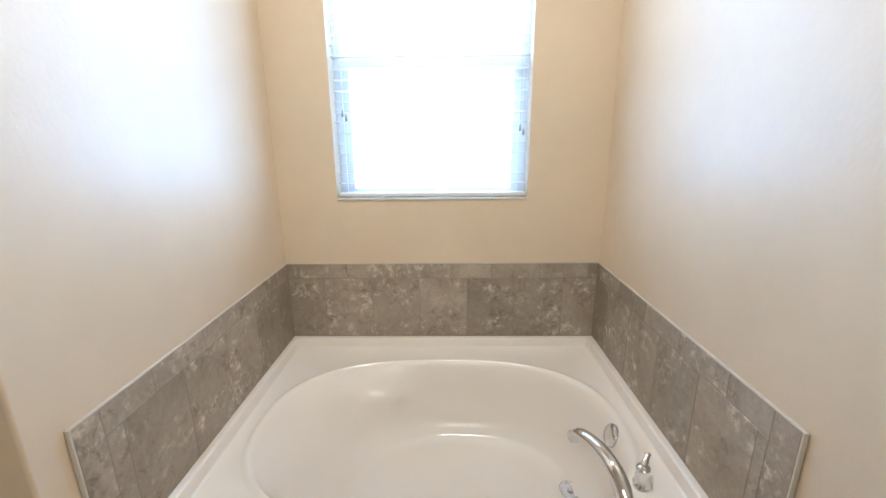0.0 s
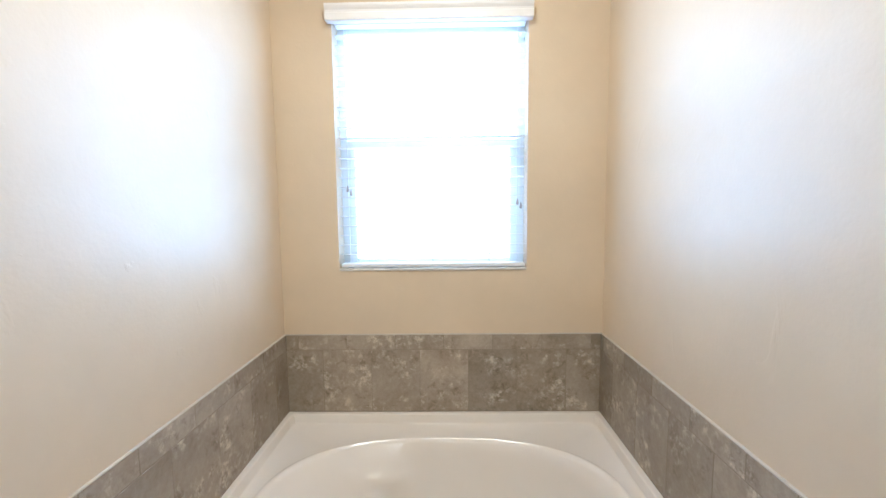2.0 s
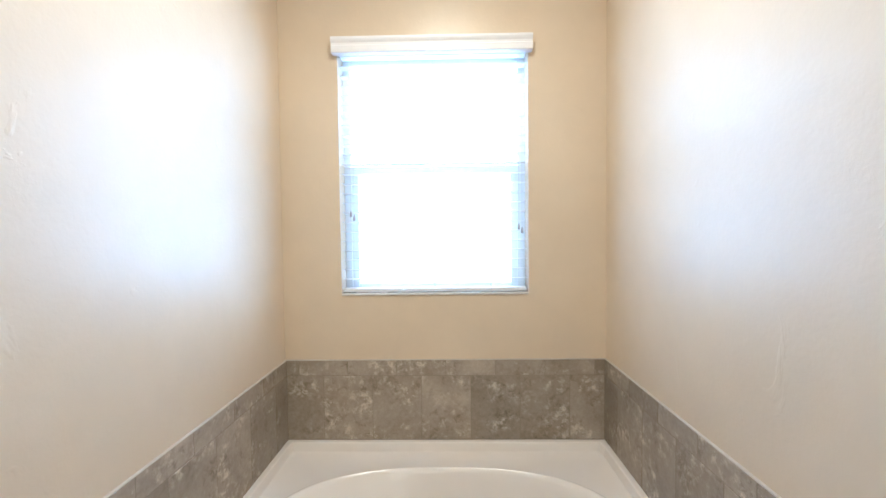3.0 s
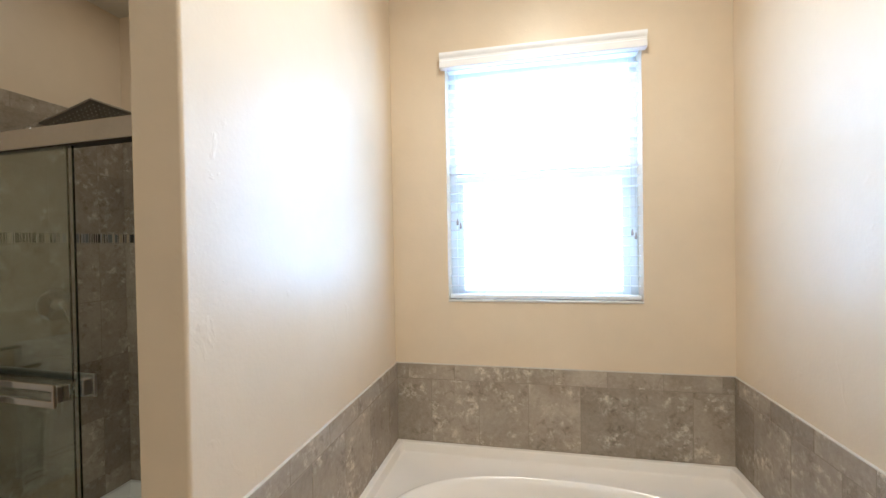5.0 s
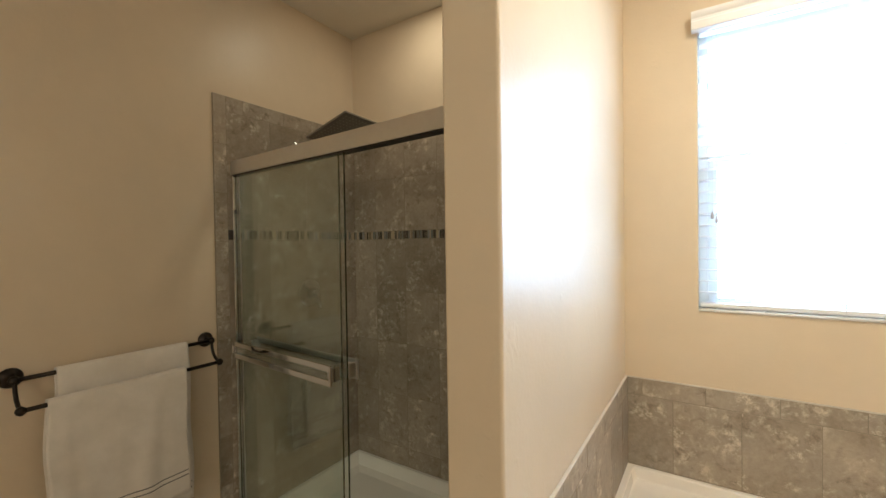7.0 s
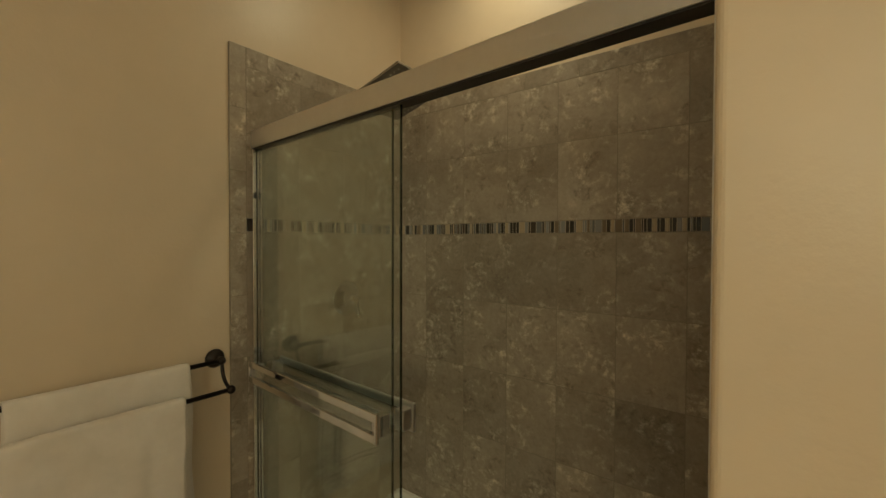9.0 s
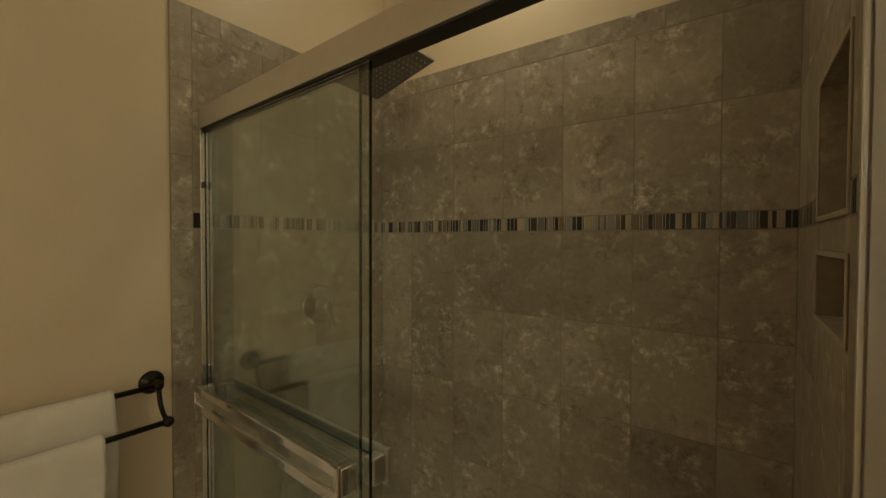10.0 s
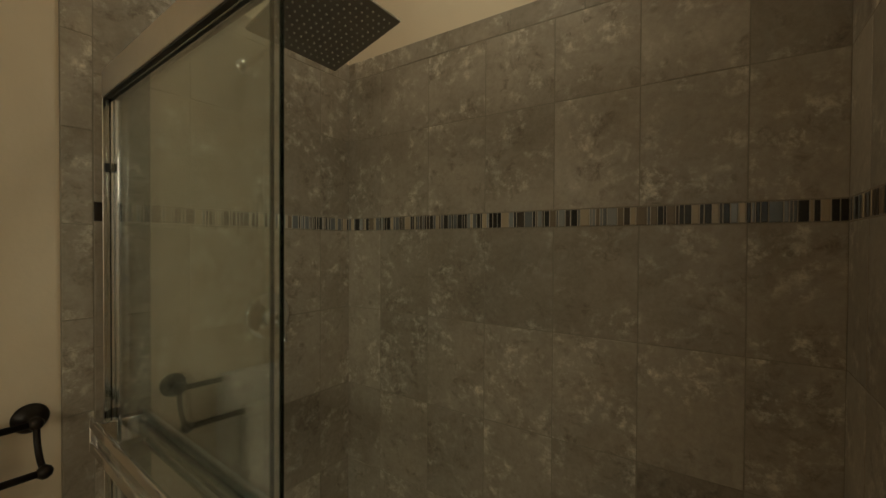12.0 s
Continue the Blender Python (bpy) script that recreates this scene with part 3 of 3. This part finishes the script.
def towel_rack():
    t = thing("towel_rack", LEFT_X, 0.54, 1.095, "oil-rubbed bronze double towel bar mounted on the wall", "towel rack")
    part("upper_bar", tube([(UPX, BAR_Y0, UPZ), (UPX, BAR_Y1, UPZ)], 0.008, 14), BRONZE, t)
    part("lower_bar", tube([(LOX, BAR_Y0, LOZ), (LOX, BAR_Y1, LOZ)], 0.008, 14), BRONZE, t)
    for y in (BAR_Y0, BAR_Y1):
        b = part("bracket", turned([(0.034, 0.0), (0.035, 0.004), (0.031, 0.010), (0.02, 0.016), (0.013, 0.022), (0.011, 0.04), (0.014, 0.048), (0.015, 0.058), (0.011, 0.067), (0.004, 0.07)], 28, pose(LEFT_X, y, UPZ, 0, 90, 0)), BRONZE, t)
        part("curved_link", tube(arc([(UPX + 0.004, y, UPZ - 0.004), (UPX + 0.012, y, UPZ - 0.045), (UPX + 0.035, y, UPZ - 0.075), (LOX, y, LOZ)], 6), 0.0065, 12), BRONZE, b)
        part("ball_end", turned([(0.003, -0.015), (0.010, -0.012), (0.0155, -0.004), (0.0155, 0.004), (0.010, 0.012), (0.003, 0.015)], 20, pose(LOX, y, LOZ, 90, 0, 0)), BRONZE, b)
    settle(t)
    for c in t.children:
        settle(c)


def towel(bx, bz, y0, y1, front, back, seed, label, stripe, rad=0.012, thick=0.009):
    """A towel folded over a bar: one closed sheet with thickness and soft folds."""
    bm = bmesh.new()
    NU = 48
    path = []
    nb, nf = 14, 26
    for k in range(nb):
        path.append((-rad, bz - back + back * k / nb, back * (1 - k / nb)))
    for k in range(9):
        a = math.pi - math.pi * k / 8
        path.append((rad * math.cos(a), bz + rad * math.sin(a), 0.0))
    for k in range(1, nf + 1):
        path.append((rad, bz - front * k / nf, front * k / nf))

    def place(i, u, off):
        dx, z, hang = path[i]
        y = y0 + (y1 - y0) * u
        sway = hang / max(front, back)
        s = 1 if dx > 0 else -1
        fold = 0.011 * sway ** 0.7 * math.sin(u * 9.5 + seed) + 0.006 * sway * math.sin(u * 23 + seed * 2.1 + hang * 3)
        y += 0.007 * sway * math.sin(seed + 2.0 * hang) * (2 * u - 1) + 0.004 * math.sin(hang * 17 + seed + 5 * u)
        zz = z + (0.006 * math.sin(u * 4 + seed) - 0.010 * u) * sway
        if s < 0:
            return Vector((bx + dx + 0.25 * fold + 0.002 - off, y, zz))
        return Vector((bx + dx + abs(fold) * 0.5 + fold * 0.5 + 0.010 * sway + off, y, zz))

    n = len(path)
    outer = [[bm.verts.new(place(i, k / NU, thick if abs(path[i][0]) > rad * 0.99 else thick * 0.8) + Vector((0, 0, thick * 0.7 if path[i][2] == 0 else 0))) for k in range(NU + 1)] for i in range(n)]
    inner = [[bm.verts.new(place(i, k / NU, 0.0)) for k in range(NU + 1)] for i in range(n)]
    for i in range(n - 1):
        for k in range(NU):
            bm.faces.new((outer[i][k], outer[i][k + 1], outer[i + 1][k + 1], outer[i + 1][k])).smooth = True
            bm.faces.new((inner[i][k], inner[i + 1][k], inner[i + 1][k + 1], inner[i][k + 1])).smooth = True
        for k in (0, NU):
            bm.faces.new((outer[i][k], outer[i + 1][k], inner[i + 1][k], inner[i][k]))
    for i in (0, n - 1):
        for k in range(NU):
            bm.faces.new((outer[i][k], outer[i][k + 1], inner[i][k + 1], inner[i][k]))
    t = thing("towel", bx, (y0 + y1) / 2, bz - front, label, "towel", "towels on the rack")
    part("cloth", bm, TOWEL, t)
    if stripe:
        for h0 in stripe:
            i = n - 1 - round(h0 / front * nf)
            sb = bmesh.new()
            rows = []
            for dz in (0.0, -0.005):
                rows.append([sb.verts.new(place(i, k / NU, thick + 0.0012) + Vector((0, 0, dz))) for k in range(1, NU)])
            rows2 = [[sb.verts.new(v.co - Vector((0.003, 0, 0))) for v in r] for r in rows]
            for k in range(NU - 2):
                sb.faces.new((rows[0][k], rows[0][k + 1], rows[1][k + 1], rows[1][k]))
                sb.faces.new((rows2[0][k], rows2[1][k], rows2[1][k + 1], rows2[0][k + 1]))
            part("stripe", sb, STRIPE, t, "thin grey woven stripe")
    settle(t)


towel_rack()
towel(UPX, UPZ, 0.298, 0.742, 0.66, 0.60, 0.6, "white terry bath towel folded over the upper bar", (0.06, 0.085))
towel(LOX, LOZ, 0.255, 0.698, 0.50, 0.47, 1.9, "white terry towel with grey stripes over the lower bar", (0.075, 0.095))


# ---- wall tiling: pieces last ----
tile_cache = {}


def tile_data(w, h, th, mat, edge=0.0015):
    key = (round(w, 4), round(h, 4), round(th, 4), mat.name)
    if key in tile_cache:
        return tile_cache[key]
    e = min(edge, w / 4, h / 4)
    v = []
    for y, i in ((0.0, 0.0), (-th + e, 0.0), (-th, e)):
        v += [(-w / 2 + i, y, -h / 2 + i), (w / 2 - i, y, -h / 2 + i), (w / 2 - i, y, h / 2 - i), (-w / 2 + i, y, h / 2 - i)]
    f = [(8, 9, 10, 11)]
    for r in (0, 4):
        f += [(r + k, r + (k + 1) % 4, r + 4 + (k + 1) % 4, r + 4 + k) for k in range(4)]
    me = bpy.data.meshes.new("tile")
    me.from_pydata(v, [], f)
    me.materials.append(mat)
    me.update()
    tile_cache[key] = me
    return me


class Face:
    """A wall face that takes tiles: u runs along the wall (world x or y), z is height."""

    def __init__(self, name, side, plane, label):
        self.side, self.plane = side, plane
        self.bm = bmesh.new()
        self.todo = []
        self.name, self.label = name, label

    def put(self, name, u0, u1, z0, z1, mat=None, th=TH, gap=0.0016):
        self.todo.append((name, u0 + gap / 2, u1 - gap / 2, z0 + gap / 2, z1 - gap / 2, mat or TILE, th))

    def grout(self, u0, u1, z0, z1, depth=TH - 0.0008):
        p = self.plane
        if self.side == "n":
            box_bm(self.bm, u0, u1, p - depth, p - 0.0005, z0, z1)
        elif self.side == "w":
            box_bm(self.bm, p + 0.0005, p + depth, u0, u1, z0, z1)
        else:
            box_bm(self.bm, p - depth, p - 0.0005, u0, u1, z0, z1)

    def build(self):
        base = structure(self.name, self.bm, GROUT, self.label, "tiled wall")
        for name, u0, u1, z0, z1, mat, th in self.todo:
            ob = new(name, tile_data(u1 - u0, z1 - z0, th, mat))
            ob.parent = base
            d = random.uniform(-0.0006, 0.0004)
            u, z = (u0 + u1) / 2, (z0 + z1) / 2
            if self.side == "n":
                ob.matrix_local = pose(u, self.plane + d, z)
            elif self.side == "w":
                ob.matrix_local = pose(self.plane - d, u, z, 0, 0, 90)
            else:
                ob.matrix_local = pose(self.plane + d, u, z, 0, 0, -90)


def cuts(a, b, start, step):
    """Joint places between a and b, on a grid through start."""
    out = [a]
    k = math.ceil((a - start) / step)
    while start + k * step < b - 0.012:
        if start + k * step > a + 0.012:
            out.append(start + k * step)
        k += 1
    return out + [b]


STEP, TRIM = 0.2425, 0.076


def tub_side(name, side, plane, u0, u1, start, label, front_trim):
    f = Face(name, side, plane, label)
    zt = TILE_TOP - TRIM
    f.grout(u0, u1, TUB_TOP + 0.001, TILE_TOP - 0.002)
    lo = u0 + TRIM if front_trim else u0
    c = cuts(lo, u1, start, STEP)
    for a, b in zip(c, c[1:]):
        f.put("tile", a, b, TUB_TOP + 0.002, zt)
    c = cuts(lo, u1, start + STEP / 2, STEP)
    for a, b in zip(c, c[1:]):
        f.put("trim_tile", a, b, zt, TILE_TOP)
    if front_trim:
        c = cuts(TUB_TOP + 0.002, TILE_TOP, TILE_TOP - STEP, STEP)
        for a, b in zip(c, c[1:]):
            f.put("trim_tile", u0, lo, a, b)
    f.build()
    # thin caulk bead on top of the tiles
    p = plane
    q = {"n": (u0, u1, p - TH - 0.001, p - 0.0008), "w": (p + 0.0008, p + TH + 0.001, u0, u1), "e": (p - TH - 0.001, p - 0.0008, u0, u1)}[side]
    structure("trim_caulk_" + name.split("_")[-1], box(*q, TILE_TOP + 0.0002, TILE_TOP + 0.0045, bevel=0.0018), CAULK, "thin white caulk bead along the tile top", "caulk")


tub_side("tiling_tub_north", "n", WALL_Y, ALC_L + TH, ALC_R - TH, -0.098, "grey-brown stone-look tile splashback behind the bathtub", False)
tub_side("tiling_tub_west", "w", ALC_L, 0.62, WALL_Y - 0.001, 1.72, "grey-brown stone-look tile splashback beside the bathtub", True)
tub_side("tiling_tub_east", "e", ALC_R, 0.62, WALL_Y - 0.001, 1.70, "grey-brown stone-look tile splashback beside the bathtub", True)
for nm, q in (("west", (ALC_L + 0.0008, ALC_L + TH + 0.002, 0.614, 0.6195)), ("east", (ALC_R - TH - 0.002, ALC_R - 0.0008, 0.614, 0.6195))):
    structure("trim_edge_" + nm, box(*q, TUB_TOP + 0.002, TILE_TOP + 0.004, bevel=0.0015), CAULK, "thin pale caulk bead along the tile end", "caulk")

ROWS_Z = [0.136, 0.252, 0.582, 0.912, 1.243, 1.570]
BAND = (1.570, 1.623)
UPPER_Z = [1.623, 1.955, SHOWER_TOP - TRIM]


def band(f, u0, u1, seed):
    rnd = random.Random(seed)
    f.put("band_bedding", u0, u1, BAND[0], BAND[1], PALE_GROUT, TH - 0.0002)
    u = u0
    while u < u1 - 0.004:
        w = rnd.choice((0.007, 0.008, 0.010, 0.012, 0.015, 0.017, 0.021, 0.028))
        b = min(u1, u + w)
        if u1 - b < 0.006:
            b = u1
        f.put("mosaic_stick", u, b, BAND[0] + 0.001, BAND[1] - 0.001, MOSAIC, TH + 0.0013, 0.0024)
        u = b


def shower_face(name, side, plane, u0, u1, start, label, front_trim, seed, hole=None):
    f = Face(name, side, plane, label)
    lo = u0 + 0.064 if front_trim else u0
    c = cuts(lo, u1, start, STEP)
    if hole:
        (ha, hb), zs = hole
        f.grout(u0, ha, 0.134, SHOWER_TOP - 0.002)
        f.grout(hb, u1, 0.134, SHOWER_TOP - 0.002)
        for a, b in ((0.134, zs[0][0]), (zs[0][1], zs[1][0]), (zs[1][1], SHOWER_TOP - 0.002)):
            f.grout(ha, hb, a, b)
        c = sorted(set([x for x in c if abs(x - ha) > 0.03 and abs(x - hb) > 0.03] + [ha, hb]))
        zrows = [ROWS_Z[0], ROWS_Z[1], ROWS_Z[2], ROWS_Z[3], ROWS_Z[4], zs[0][0], zs[0][1], zs[1][0], BAND[1], zs[1][1], 1.955, UPPER_Z[-1]]
    else:
        f.grout(u0, u1, 0.134, SHOWER_TOP - 0.002)
        zrows = None
    for a, b in zip(c, c[1:]):
        rows = list(zip(ROWS_Z, ROWS_Z[1:])) + list(zip(UPPER_Z, UPPER_Z[1:]))
        if hole and a > ha - 0.001 and b < hb + 0.001:
            rows = [(ROWS_Z[k], ROWS_Z[k + 1]) for k in range(4)] + [(1.243, zs[0][0]), (zs[0][1], zs[1][0]), (zs[1][1], 1.955), (1.955, UPPER_Z[-1])]
        for z0, z1 in rows:
            f.put("tile", a, b, z0, z1)
    c = cuts(lo, u1, start + 0.09, STEP)
    for a, b in zip(c, c[1:]):
        f.put("trim_tile", a, b, SHOWER_TOP - TRIM, SHOWER_TOP)
    if front_trim:
        c = cuts(0.136, SHOWER_TOP, SHOWER_TOP - STEP, STEP)
        for a, b in zip(c, c[1:]):
            f.put("trim_tile", u0, lo, a, b)
    if hole:
        band(f, lo, ha, seed)
        band(f, hb, u1, seed + 1)
    elif front_trim:
        f.put("mosaic_stick", lo, lo + 0.034, BAND[0] + 0.001, BAND[1] - 0.001, MOSAIC_DARK, TH + 0.0013)
        band(f, lo + 0.034, u1, seed)
    else:
        band(f, u0, u1, seed)
    f.build()


shower_face("tiling_shower_north", "n", WALL_Y, LEFT_X + TH, PART_L - TH, -1.07, "grey-brown stone-look shower wall tiles with a mosaic band", False, 5)
shower_face("tiling_shower_west", "w", LEFT_X, 0.908, WALL_Y - 0.001, 1.70, "grey-brown stone-look shower wall tiles with a mosaic band", True, 9)
shower_face("tiling_shower_east", "e", PART_L, 0.805, WALL_Y - 0.001, 1.70, "grey-brown stone-look shower wall tiles around two niches", True, 13, (NICHE_Y, NICHES))

# niche linings and their pale pencil trim
for k, (za, zb) in enumerate(NICHES):
    t = thing("shower_niche", (PART_L + NICHE_BACK) / 2, sum(NICHE_Y) / 2, za, "tiled recessed shower niche with pale trim edges", "niche", "shower niches")
    ya, yb = NICHE_Y
    part("back_tile", box(NICHE_BACK - 0.008, NICHE_BACK - 0.0005, ya + 0.008, yb - 0.008, za + 0.008, zb - 0.008), TILE, t)
    for q in ((ya + 0.0005, ya + 0.008, za + 0.0005, zb - 0.0005), (yb - 0.008, yb - 0.0005, za + 0.0005, zb - 0.0005), (ya + 0.0082, yb - 0.0082, za + 0.0005, za + 0.008), (ya + 0.0082, yb - 0.0082, zb - 0.008, zb - 0.0005)):
        part("lining_tile", box(PART_L - TH, NICHE_BACK - 0.0082, *q), TILE, t)
    for q in ((ya - 0.001, ya + 0.009, za - 0.001, zb + 0.001), (yb - 0.009, yb + 0.001, za - 0.001, zb + 0.001), (ya + 0.0092, yb - 0.0092, za - 0.001, za + 0.009), (ya + 0.0092, yb - 0.0092, zb - 0.009, zb + 0.001)):
        part("edge_trim", box(PART_L - TH - 0.004, PART_L - TH - 0.0003, *q, bevel=0.0015), PENCIL, t, "pale pencil edge trim")
    settle(t)

# floor tiles
fx = LEFT_X + 0.002
while fx < ALC_R - 0.01:
    fy = BACK_Y + 0.002
    while fy < 0.45:
        w, h = min(0.45, ALC_R - fx), 0.45
        ob = new("tile", tile_data(w - 0.004, h - 0.004, 0.004, FLOORT))
        ob.parent = floor
        ob.matrix_local = pose(fx + w / 2, fy + h / 2, 0.0, -90)
        fy += 0.45
    fx += 0.45
